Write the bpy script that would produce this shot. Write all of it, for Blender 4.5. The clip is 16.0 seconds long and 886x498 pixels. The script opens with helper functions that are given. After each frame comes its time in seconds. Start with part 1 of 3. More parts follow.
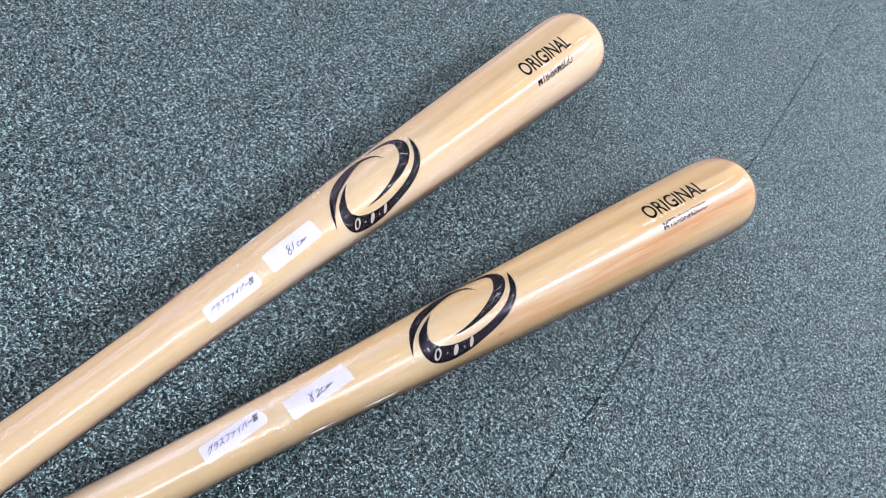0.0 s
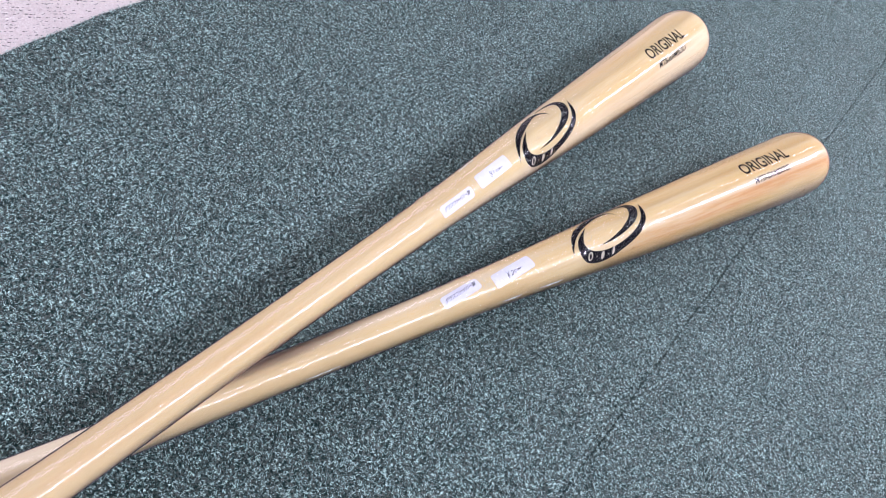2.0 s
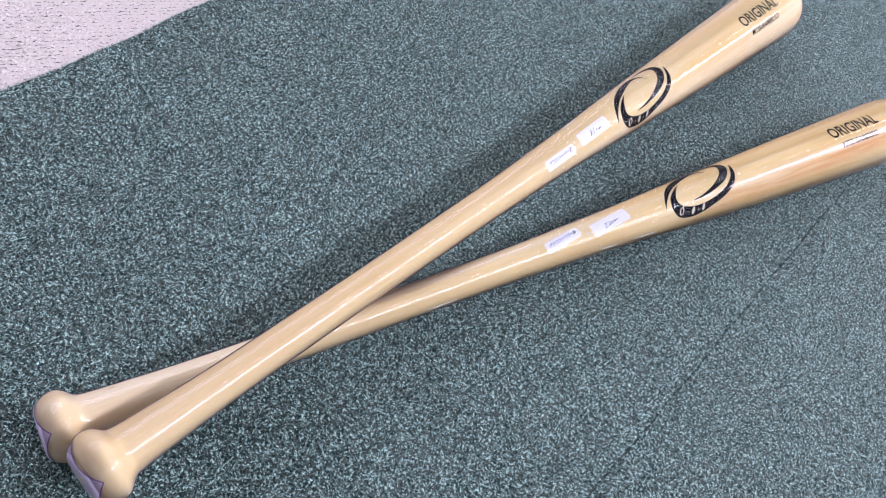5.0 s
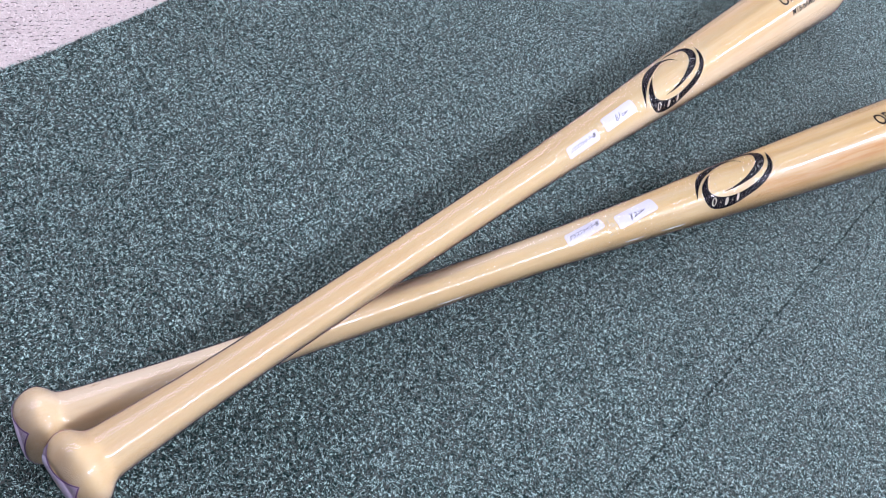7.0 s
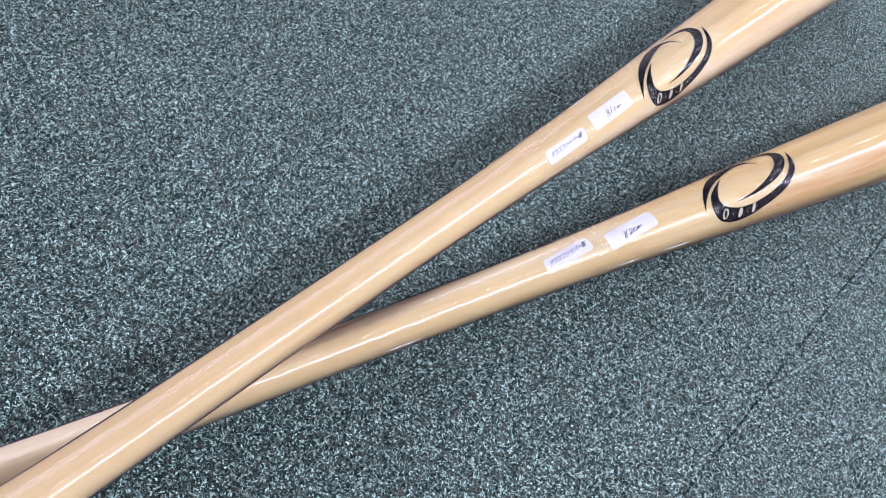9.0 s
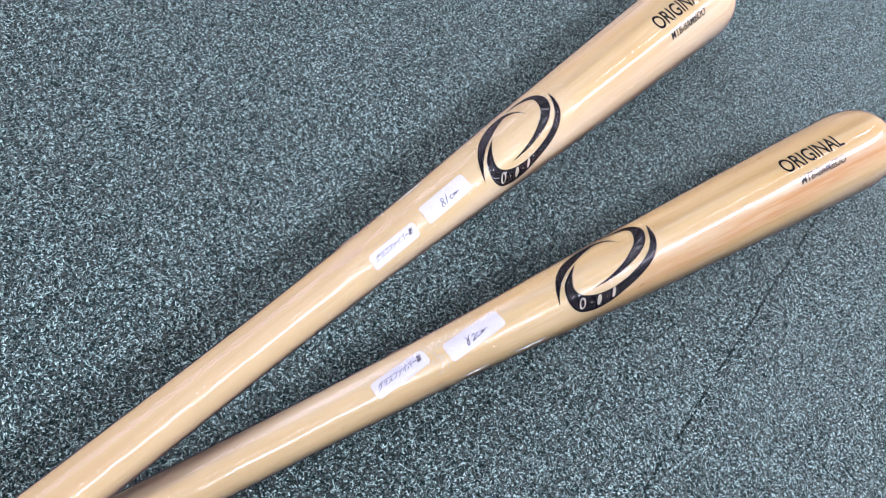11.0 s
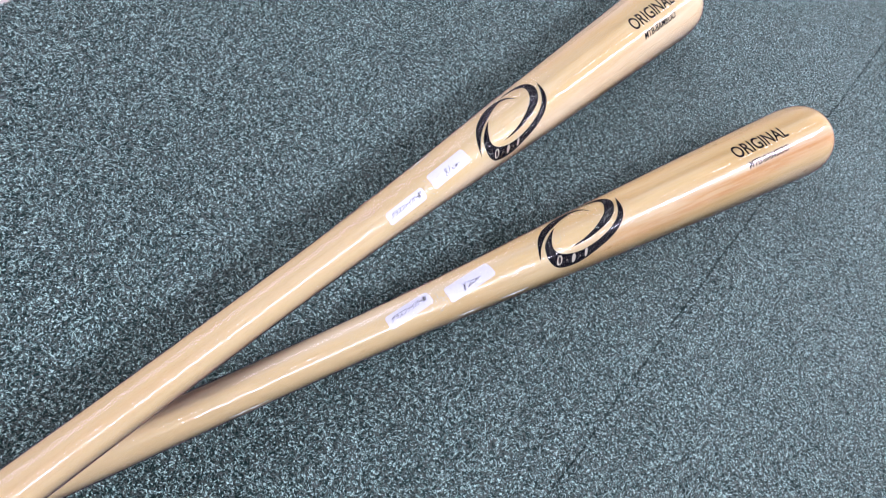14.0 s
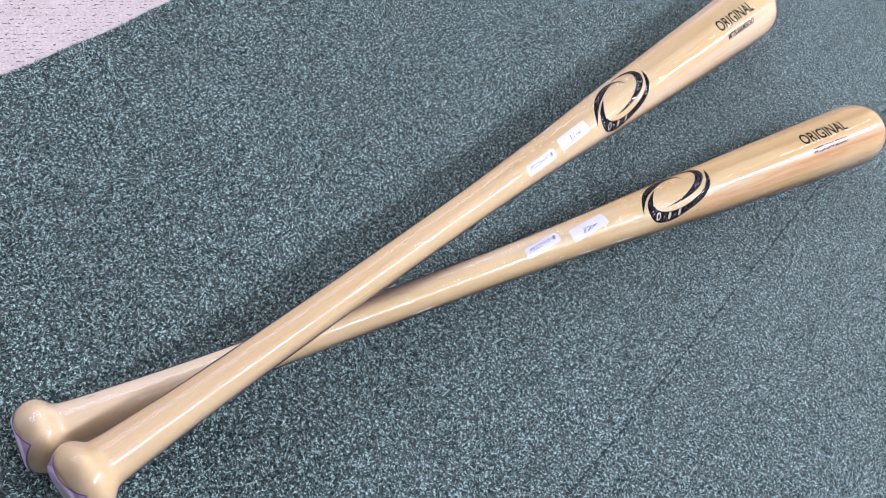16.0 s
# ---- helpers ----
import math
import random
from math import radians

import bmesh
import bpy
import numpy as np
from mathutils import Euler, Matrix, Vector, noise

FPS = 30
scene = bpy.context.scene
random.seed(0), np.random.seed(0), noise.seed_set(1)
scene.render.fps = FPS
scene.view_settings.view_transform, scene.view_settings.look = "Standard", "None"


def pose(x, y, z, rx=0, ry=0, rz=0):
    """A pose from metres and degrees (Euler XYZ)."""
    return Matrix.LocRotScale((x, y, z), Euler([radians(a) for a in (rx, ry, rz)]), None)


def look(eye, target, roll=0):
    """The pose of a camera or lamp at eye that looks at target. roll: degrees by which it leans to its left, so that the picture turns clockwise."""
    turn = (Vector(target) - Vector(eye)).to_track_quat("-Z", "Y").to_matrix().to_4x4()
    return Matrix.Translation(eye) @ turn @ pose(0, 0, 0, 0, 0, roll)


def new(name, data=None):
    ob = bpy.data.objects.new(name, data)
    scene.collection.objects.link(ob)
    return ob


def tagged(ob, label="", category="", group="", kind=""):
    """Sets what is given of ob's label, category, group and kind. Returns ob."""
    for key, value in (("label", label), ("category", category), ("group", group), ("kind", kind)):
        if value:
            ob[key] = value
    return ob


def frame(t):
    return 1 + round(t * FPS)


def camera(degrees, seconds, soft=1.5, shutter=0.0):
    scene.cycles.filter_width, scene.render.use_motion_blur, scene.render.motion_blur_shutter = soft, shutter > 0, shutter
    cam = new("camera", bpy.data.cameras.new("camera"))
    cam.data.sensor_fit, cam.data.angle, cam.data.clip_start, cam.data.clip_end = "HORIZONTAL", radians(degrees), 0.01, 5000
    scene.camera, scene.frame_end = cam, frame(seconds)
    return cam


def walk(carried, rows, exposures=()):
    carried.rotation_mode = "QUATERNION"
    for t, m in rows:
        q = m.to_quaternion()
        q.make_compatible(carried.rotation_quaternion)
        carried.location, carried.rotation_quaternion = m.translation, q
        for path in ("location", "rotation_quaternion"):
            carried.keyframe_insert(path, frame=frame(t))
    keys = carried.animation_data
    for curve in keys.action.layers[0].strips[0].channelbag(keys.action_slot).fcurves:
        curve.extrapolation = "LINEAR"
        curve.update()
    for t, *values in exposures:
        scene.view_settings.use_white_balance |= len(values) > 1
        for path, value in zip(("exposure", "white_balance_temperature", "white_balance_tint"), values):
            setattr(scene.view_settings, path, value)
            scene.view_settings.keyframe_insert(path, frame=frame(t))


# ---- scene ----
cam = camera(58.70, 16.0, soft=1.0)
PATH = [
    (0, (0.0430, 0.0244, 0.3964), (0.0285, 0.4238, -0.0511), 35.68),
    (0.5, (0.0352, -0.0188, 0.4114), (0.0172, 0.3786, -0.0378), 36.09),
    (1, (0.0367, -0.0602, 0.4346), (0.0143, 0.3328, -0.0182), 36.50),
    (1.5, (0.0267, -0.1113, 0.4466), (-0.0019, 0.2754, -0.0114), 36.51),
    (2, (0.0130, -0.1537, 0.4659), (-0.0235, 0.2231, 0.0004), 36.13),
    (2.5, (0.0144, -0.1787, 0.4824), (-0.0303, 0.1874, 0.0091), 35.57),
    (3, (0.0142, -0.1928, 0.4879), (-0.0346, 0.1634, 0.0075), 35.31),
    (3.5, (0.0087, -0.2128, 0.4932), (-0.0440, 0.1353, 0.0073), 35.00),
    (4, (0.0045, -0.2260, 0.4980), (-0.0504, 0.1158, 0.0079), 34.76),
    (4.5, (0.0049, -0.2217, 0.4975), (-0.0519, 0.1155, 0.0045), 34.40),
    (7, (0.0152, -0.1891, 0.4701), (-0.0610, 0.1280, -0.0335), 31.36),
    (7.5, (0.0062, -0.1755, 0.4544), (-0.0691, 0.1314, -0.0557), 31.53),
    (8, (0.0082, -0.1442, 0.4407), (-0.0621, 0.1612, -0.0710), 32.30),
    (8.5, (0.0065, -0.1265, 0.4251), (-0.0602, 0.1795, -0.0866), 32.59),
    (9, (0.0035, -0.1037, 0.4036), (-0.0619, 0.2069, -0.1056), 32.34),
    (9.5, (0.0115, -0.0742, 0.3967), (-0.0575, 0.2465, -0.1057), 31.21),
    (10, (0.0123, -0.0445, 0.3927), (-0.0492, 0.2921, -0.1003), 31.29),
    (12.5, (0.0246, 0.0072, 0.4193), (-0.0087, 0.3602, -0.0647), 32.93),
    (13, (0.0230, -0.0069, 0.4300), (-0.0037, 0.3441, -0.0559), 34.36),
    (13.5, (0.0167, -0.0366, 0.4390), (-0.0064, 0.3123, -0.0486), 35.62),
    (14, (0.0197, -0.0728, 0.4573), (-0.0034, 0.2742, -0.0317), 36.52),
    (14.5, (0.0124, -0.1222, 0.4699), (-0.0117, 0.2226, -0.0206), 37.35),
    (15, (0.0027, -0.1656, 0.4875), (-0.0224, 0.1788, -0.0031), 38.17),
    (15.5, (-0.0107, -0.1915, 0.4976), (-0.0386, 0.1520, 0.0065), 38.64),
    (16, (-0.0141, -0.2133, 0.5013), (-0.0443, 0.1282, 0.0089), 38.76),
]
walk(cam, [(t, look(eye, target, roll)) for t, eye, target, roll in PATH])

# ---- world and lamps ----
world = bpy.data.worlds.new("world")
scene.world = world
world.use_nodes = True
world.node_tree.nodes["Background"].inputs[0].default_value = (0.9, 0.95, 1.0, 1)
world.node_tree.nodes["Background"].inputs[1].default_value = 0.05
scene.view_settings.exposure = 0.01

# two rows of ceiling tubes that run along the bats, and an unseen fill lamp added in the west wall
ROOM_X0, ROOM_X1, ROOM_Y0, ROOM_Y1, ROOM_Z = -1.4, 4.0, -3.0, 5.5, 2.5
FILL_OPENING = (-0.5, 2.3, 0.75, 2.05)  # y from, y to, z from, z to


def area_lamp(name, m, wide, long, watts, colour):
    data = bpy.data.lights.new(name, "AREA")
    data.shape, data.size, data.size_y, data.energy, data.color = "RECTANGLE", wide, long, watts, colour
    new(name, data).matrix_world = m


TUBE_WHITE = (0.90, 0.985, 1.12)
area_lamp("ceiling_tubes", pose(0.80, 2.4, ROOM_Z - 0.03, 0, 0, -7), 0.06, 5.4, 30.0, TUBE_WHITE)
area_lamp("ceiling_tubes", pose(2.00, 2.4, ROOM_Z - 0.03, 0, 0, -7), 0.36, 5.4, 232.0, TUBE_WHITE)
area_lamp("west_fill_light", pose(ROOM_X0 - 0.02, (FILL_OPENING[0] + FILL_OPENING[1]) / 2, (FILL_OPENING[2] + FILL_OPENING[3]) / 2, 0, -90, 0), FILL_OPENING[3] - FILL_OPENING[2], FILL_OPENING[1] - FILL_OPENING[0], 52.0, (0.90, 0.97, 1.10))


# ---- materials ----
def nodes_of(name):
    m = bpy.data.materials.new(name)
    m.use_nodes = True
    nt = m.node_tree
    return m, nt, nt.nodes["Principled BSDF"]


def add(nt, kind, **sets):
    n = nt.nodes.new(kind)
    for k, v in sets.items():
        if k in n.inputs:
            n.inputs[k].default_value = v
    return n


def ramp(nt, fac, stops):
    r = nt.nodes.new("ShaderNodeValToRGB")
    while len(r.color_ramp.elements) < len(stops):
        r.color_ramp.elements.new(0.5)
    for e, (p, c) in zip(r.color_ramp.elements, stops):
        e.position, e.color = p, (*c, 1)
    nt.links.new(fac, r.inputs[0])
    return r.outputs[0]


def grey(v):
    return (v, v, v)


def mixed(nt, kind, fac, a, b):
    m = nt.nodes.new("ShaderNodeMix")
    m.data_type, m.blend_type = "RGBA", kind
    for sock, v in ((m.inputs[0], fac), (m.inputs[6], a), (m.inputs[7], b)):
        if isinstance(v, (int, float)):
            sock.default_value = v
        elif isinstance(v, tuple):
            sock.default_value = (*v, 1)
        else:
            nt.links.new(v, sock)
    return m.outputs[2]


def stretched(nt, scale, shift=0.0):
    tc = nt.nodes.new("ShaderNodeTexCoord")
    mp = add(nt, "ShaderNodeMapping")
    mp.inputs["Scale"].default_value = scale
    mp.inputs["Location"].default_value = (shift, shift * 0.37, shift * 0.71)
    nt.links.new(tc.outputs["Object"], mp.inputs["Vector"])
    return mp.outputs[0]


def noisy(nt, vector, scale=1.0, detail=3.0, rough=0.5):
    n = add(nt, "ShaderNodeTexNoise", Scale=scale, Detail=detail, Roughness=rough)
    nt.links.new(vector, n.inputs["Vector"])
    return n.outputs["Fac"]


def bumped(nt, b, height, strength, distance):
    bp = add(nt, "ShaderNodeBump", Strength=strength, Distance=distance)
    nt.links.new(height, bp.inputs["Height"])
    nt.links.new(bp.outputs[0], b.inputs["Normal"])


def plain(name, colour, rough=0.6, bump=0.0, scale=200.0, vary=0.25):
    m, nt, b = nodes_of(name)
    n = noisy(nt, stretched(nt, (1, 1, 1)), scale, 4.0)
    c = mixed(nt, "MULTIPLY", vary, colour, ramp(nt, n, [(0.3, grey(0.5)), (0.7, grey(1.0))]))
    nt.links.new(c, b.inputs["Base Color"])
    b.inputs["Roughness"].default_value = rough
    if bump:
        bumped(nt, b, n, bump, 0.001)
    return m


def carpet_base(name, dark, light):
    """The felted ground between the fibres."""
    m, nt, b = nodes_of(name)
    v = stretched(nt, (1, 1, 1))
    n1, n2 = noisy(nt, v, 700.0, 4.0, 0.7), noisy(nt, v, 9.0, 3.0)
    c = ramp(nt, n1, [(0.32, dark), (0.68, light)])
    c = mixed(nt, "MULTIPLY", 0.35, c, ramp(nt, n2, [(0.3, grey(0.6)), (0.7, grey(1.0))]))
    nt.links.new(c, b.inputs["Base Color"])
    b.inputs["Roughness"].default_value = 0.95
    b.inputs["Specular IOR Level"].default_value = 0.1
    bumped(nt, b, n1, 0.9, 0.002)
    return m


def carpet_fibre(name, stops, patch, gloss=1.0):
    """Loose fibres of many shades, each island its own, over a slow change of tone."""
    m, nt, b = nodes_of(name)
    g = nt.nodes.new("ShaderNodeNewGeometry")
    clump = ramp(nt, noisy(nt, stretched(nt, (1, 1, 1)), 460.0, 2.0, 0.6), [(0.30, grey(0.0)), (0.70, grey(1.0))])
    c = ramp(nt, mixed(nt, "MIX", 0.45, g.outputs["Random Per Island"], clump), stops)
    n2 = noisy(nt, stretched(nt, (1, 1, 1)), 7.0, 3.0)
    c = mixed(nt, "MULTIPLY", patch, c, ramp(nt, n2, [(0.3, grey(0.6)), (0.7, grey(1.0))]))
    nt.links.new(c, b.inputs["Base Color"])
    b.inputs["Roughness"].default_value = 0.30
    b.inputs["Specular IOR Level"].default_value = gloss
    b.inputs["Sheen Weight"].default_value = 0.3
    return m


def bamboo(name, shift, streak, warm, band=0.0):
    """Lacquered laminated bamboo: glued slats, long fine fibres, warm stripes and darker growth rings."""
    m, nt, b = nodes_of(name)
    slats = noisy(nt, stretched(nt, (0.9, 70, 24), shift), 1.0, 1.0)
    fibre = noisy(nt, stretched(nt, (14, 900, 900), shift), 1.0, 4.0, 0.65)
    stripe = noisy(nt, stretched(nt, (1.6, 120, 120), shift + 3), 1.0, 3.0, 0.6)
    cloud = noisy(nt, stretched(nt, (9, 30, 30), shift + 7), 1.0, 3.0)
    node = noisy(nt, stretched(nt, (55, 150, 150), shift + 11), 1.0, 2.0)
    c = ramp(nt, slats, [(0.37, (0.73, 0.555, 0.305)), (0.50, (0.765, 0.62, 0.41)), (0.63, (0.80, 0.685, 0.525))])
    c = mixed(nt, "MIX", ramp(nt, stripe, [(0.47, grey(0.0)), (0.66, grey(streak))]), c, warm)
    if band:
        # one slat of redder wood along the barrel's side
        axes = nt.nodes.new("ShaderNodeSeparateXYZ")
        nt.links.new(stretched(nt, (1, 1, 1)), axes.inputs[0])
        shifted = nt.nodes.new("ShaderNodeMapRange")
        nt.links.new(axes.outputs[1], shifted.inputs[0])
        shifted.inputs[1].default_value, shifted.inputs[2].default_value = -0.026, -0.006
        side = ramp(nt, shifted.outputs[0], [(0.15, grey(0.0)), (0.40, grey(1.0)), (0.62, grey(0.9)), (0.95, grey(0.0))])
        along = ramp(nt, axes.outputs[0], [(0.47, grey(0.0)), (0.60, grey(1.0))])
        lines = ramp(nt, noisy(nt, stretched(nt, (2.2, 260, 260), shift + 5), 1.0, 3.0, 0.6), [(0.36, grey(0.30)), (0.56, grey(1.0))])
        redder = mixed(nt, "MULTIPLY", 1.0, mixed(nt, "MULTIPLY", 1.0, side, along), lines)
        c = mixed(nt, "MIX", mixed(nt, "MULTIPLY", 1.0, redder, grey(band)), c, (0.64, 0.33, 0.13))
    c = mixed(nt, "MULTIPLY", 0.28, c, ramp(nt, fibre, [(0.35, (0.80, 0.74, 0.66)), (0.62, grey(1.0))]))
    c = mixed(nt, "MULTIPLY", 0.55, c, ramp(nt, cloud, [(0.32, (0.94, 0.86, 0.70)), (0.6, grey(1.0))]))
    c = mixed(nt, "MULTIPLY", 0.8, c, ramp(nt, node, [(0.205, (0.55, 0.42, 0.25)), (0.26, grey(1.0))]))
    nt.links.new(c, b.inputs["Base Color"])
    b.inputs["Roughness"].default_value = 0.36
    b.inputs["Coat Weight"].default_value = 0.2
    b.inputs["Coat Roughness"].default_value = 0.24
    b.inputs["Specular IOR Level"].default_value = 0.2
    bumped(nt, b, fibre, 0.02, 0.0003)
    return m


def print_ink(name, colour, gaps):
    """Screen-printed ink with fine scratches and thin spots."""
    m, nt, b = nodes_of(name)
    n = noisy(nt, stretched(nt, (60, 500, 500)), 1.0, 3.0, 0.7)
    c = ramp(nt, n, [(0.28, tuple(3 * v + gaps for v in colour)), (0.36, colour)])
    nt.links.new(c, b.inputs["Base Color"])
    b.inputs["Specular IOR Level"].default_value = 0.02
    b.inputs["Roughness"].default_value = 0.5
    return m


def clear_film(name, shift):
    """Thin shrink film: clear, with a wrinkled gloss."""
    m, nt, b = nodes_of(name)
    nt.nodes.remove(b)
    out = nt.nodes["Material Output"]
    clear = add(nt, "ShaderNodeBsdfTransparent", Color=(0.985, 0.98, 0.99, 1))
    gloss = add(nt, "ShaderNodeBsdfGlossy", Color=(1.0, 0.84, 0.97, 1), Roughness=0.09)
    fres = add(nt, "ShaderNodeFresnel", IOR=1.36)
    cells = nt.nodes.new("ShaderNodeTexVoronoi")
    cells.feature = "DISTANCE_TO_EDGE"
    nt.links.new(stretched(nt, (110, 170, 170), shift), cells.inputs["Vector"])
    crease = ramp(nt, cells.outputs["Distance"], [(0.0, grey(1.0)), (0.09, grey(0.0))])
    crease = mixed(nt, "ADD", 0.5, crease, noisy(nt, stretched(nt, (130, 260, 260), shift), 1.0, 3.0, 0.6))
    slow = noisy(nt, stretched(nt, (10, 40, 40), shift), 1.0, 2.0, 0.5)
    along = nt.nodes.new("ShaderNodeSeparateXYZ")
    nt.links.new(stretched(nt, (1, 1, 1)), along.inputs[0])
    # the film is drawn tight but for the wrinkles beside the stickers and over the print
    loose = ramp(nt, along.outputs[0], [(0.355, grey(0.0)), (0.39, grey(1.0)), (0.41, grey(0.7)), (0.43, grey(0.05)), (0.49, grey(0.5)), (0.55, grey(0.5)), (0.58, grey(0.0))])
    mask = mixed(nt, "MULTIPLY", 1.0, crease, mixed(nt, "MULTIPLY", 1.0, loose, ramp(nt, slow, [(0.40, grey(0.15)), (0.55, grey(1.0))])))
    bp = add(nt, "ShaderNodeBump", Strength=1.0, Distance=0.00018)
    nt.links.new(mask, bp.inputs["Height"])
    nt.links.new(bp.outputs[0], gloss.inputs["Normal"])
    haze = add(nt, "ShaderNodeBsdfDiffuse", Color=(0.95, 0.76, 0.79, 1))
    veil = nt.nodes.new("ShaderNodeMixShader")
    nt.links.new(ramp(nt, along.outputs[0], [(0.05, grey(0.10)), (0.36, grey(0.03)), (0.45, grey(0.0))]), veil.inputs[0])
    nt.links.new(clear.outputs[0], veil.inputs[1])
    nt.links.new(haze.outputs[0], veil.inputs[2])
    mx = nt.nodes.new("ShaderNodeMixShader")
    nt.links.new(fres.outputs[0], mx.inputs[0])
    nt.links.new(veil.outputs[0], mx.inputs[1])
    nt.links.new(gloss.outputs[0], mx.inputs[2])
    nt.links.new(mx.outputs[0], out.inputs["Surface"])
    return m


GREEN_STOPS = [(0.25, (0.003, 0.008, 0.009)), (0.465, (0.008, 0.022, 0.024)), (0.575, (0.050, 0.108, 0.115)), (0.685, (0.28, 0.43, 0.445)), (0.80, (0.62, 0.80, 0.82))]
PINK_STOPS = [(0.12, (0.74, 0.575, 0.61)), (0.40, (0.80, 0.65, 0.68)), (0.8, (0.84, 0.71, 0.735))]
GREEN = carpet_base("green_carpet_base", (0.004, 0.010, 0.011), (0.032, 0.062, 0.065))
GREEN_FIBRE = carpet_fibre("green_carpet_fibre", GREEN_STOPS, 0.3)
PINK = carpet_base("pink_carpet_base", (0.72, 0.57, 0.60), (0.84, 0.71, 0.73))
PINK_FIBRE = carpet_fibre("pink_carpet_fibre", PINK_STOPS, 0.15, 0.15)
WOOD = {81: bamboo("bamboo_pale", 1.3, 0.32, (0.62, 0.40, 0.18)), 82: bamboo("bamboo_striped", 14.2, 0.30, (0.62, 0.38, 0.155), 0.95)}
FILM = {81: clear_film("shrink_film", 2.0), 82: clear_film("shrink_film", 8.0)}
INK = print_ink("black_ink", (0.004, 0.003, 0.007), 0.02)
INK_LIGHT = plain("bare_print_gap", (0.70, 0.62, 0.52), 0.4)
PAPER = plain("white_paper", (0.77, 0.75, 0.88), 0.45, vary=0.08)
LILAC = plain("lilac_paper", (0.60, 0.47, 0.68), 0.4, vary=0.15)
PEN = plain("pen_ink", (0.055, 0.055, 0.07), 0.6)
PURPLE = plain("purple_ink", (0.16, 0.07, 0.20), 0.4)
# half-clear white: lamp glints on the folded film, painted as colour
GLINT_WHITE = plain("white_glint", (0.88, 0.87, 0.90), 0.12, vary=0.1)
GLINT_WHITE.node_tree.nodes["Principled BSDF"].inputs["Alpha"].default_value = 0.6
# clear film's raised edge made white, so its flash of light is in the colour
FLAP_GLINT = plain("film_edge_glint", (0.85, 0.86, 0.88), 0.15, vary=0.1)
WALL = plain("wall_paint", (0.74, 0.74, 0.73), 0.8, scale=30.0)


# ---- helpers ----
def link_mesh(name, me, material, parent=None, label="", smooth=True):
    me.polygons.foreach_set("use_smooth", [smooth] * len(me.polygons))
    me.materials.append(material)
    ob = new(name, me)
    if parent:
        ob.parent = parent
    if label:
        tagged(ob, label)
    return ob


def part(name, bm, material, parent=None, label="", smooth=True):
    me = bpy.data.meshes.new(name)
    bm.to_mesh(me)
    bm.free()
    return link_mesh(name, me, material, parent, label, smooth)


def box(bm, x0, y0, z0, x1, y1, z1):
    m = Matrix.LocRotScale(((x0 + x1) / 2, (y0 + y1) / 2, (z0 + z1) / 2), None, (x1 - x0, y1 - y0, z1 - z0))
    bmesh.ops.create_cube(bm, size=1, matrix=m)
    return bm


# ---- the room ----
bm = bmesh.new()
# the west wall leaves a gap only for the added fill lamp
for y0, z0, y1, z1 in ((ROOM_Y0, -0.06, ROOM_Y1, FILL_OPENING[2]), (ROOM_Y0, FILL_OPENING[3], ROOM_Y1, ROOM_Z), (ROOM_Y0, FILL_OPENING[2], FILL_OPENING[0], FILL_OPENING[3]), (FILL_OPENING[1], FILL_OPENING[2], ROOM_Y1, FILL_OPENING[3])):
    box(bm, ROOM_X0 - 0.1, y0, z0, ROOM_X0, y1, z1)
tagged(part("wall_west", bm, WALL, smooth=False), "plain off-white painted wall closing the room, with an opening added for the fill lamp", "wall", kind="structure")
for name, b in (("wall_east", (ROOM_X1, ROOM_Y0, -0.06, ROOM_X1 + 0.1, ROOM_Y1, ROOM_Z)),
                ("wall_south", (ROOM_X0 - 0.1, ROOM_Y0 - 0.1, -0.06, ROOM_X1 + 0.1, ROOM_Y0, ROOM_Z)),
                ("wall_north", (ROOM_X0 - 0.1, ROOM_Y1, -0.06, ROOM_X1 + 0.1, ROOM_Y1 + 0.1, ROOM_Z)),
                ("ceiling", (ROOM_X0 - 0.1, ROOM_Y0 - 0.1, ROOM_Z, ROOM_X1 + 0.1, ROOM_Y1 + 0.1, ROOM_Z + 0.1))):
    tagged(part(name, box(bmesh.new(), *b), WALL, smooth=False), "plain off-white painted surface closing the room", name.split("_")[0], kind="structure")


# Three carpet strips side by side: pink, green, green. Their joints run nearly along y.
def joint_pink(y):
    return -0.3460 + 0.070 * y + 0.0012 * math.sin(31 * y) + 0.0006 * math.sin(87 * y + 1)


def joint_green(y):
    return 0.1340 + 0.1035 * y + 0.0012 * math.sin(9 * y + 0.5) + 0.0004 * math.sin(70 * y)


def strip(name, left, right, material, label, crown):
    """A carpet strip between two joints, its edges turned down a little."""
    ys = sorted({ROOM_Y0, -1.5, *np.linspace(-0.8, 2.4, 321).tolist(), 3.5, ROOM_Y1})
    offs = [0.0, 0.0012, 0.003, 0.006]
    drop = [-0.0014, -0.0005, -0.0001, 0.0]
    bm = bmesh.new()
    rows = []
    for y in ys:
        l, r = left(y), right(y)
        row = [bm.verts.new((l + o, y, crown + d)) for o, d in zip(offs, drop)]
        row += [bm.verts.new((r - o, y, crown + d)) for o, d in zip(offs[::-1], drop[::-1])]
        rows.append(row)
    for a, b in zip(rows, rows[1:]):
        for i in range(len(a) - 1):
            bm.faces.new((a[i], a[i + 1], b[i + 1], b[i]))
    return tagged(part(name, bm, material), label, "carpet", kind="structure")


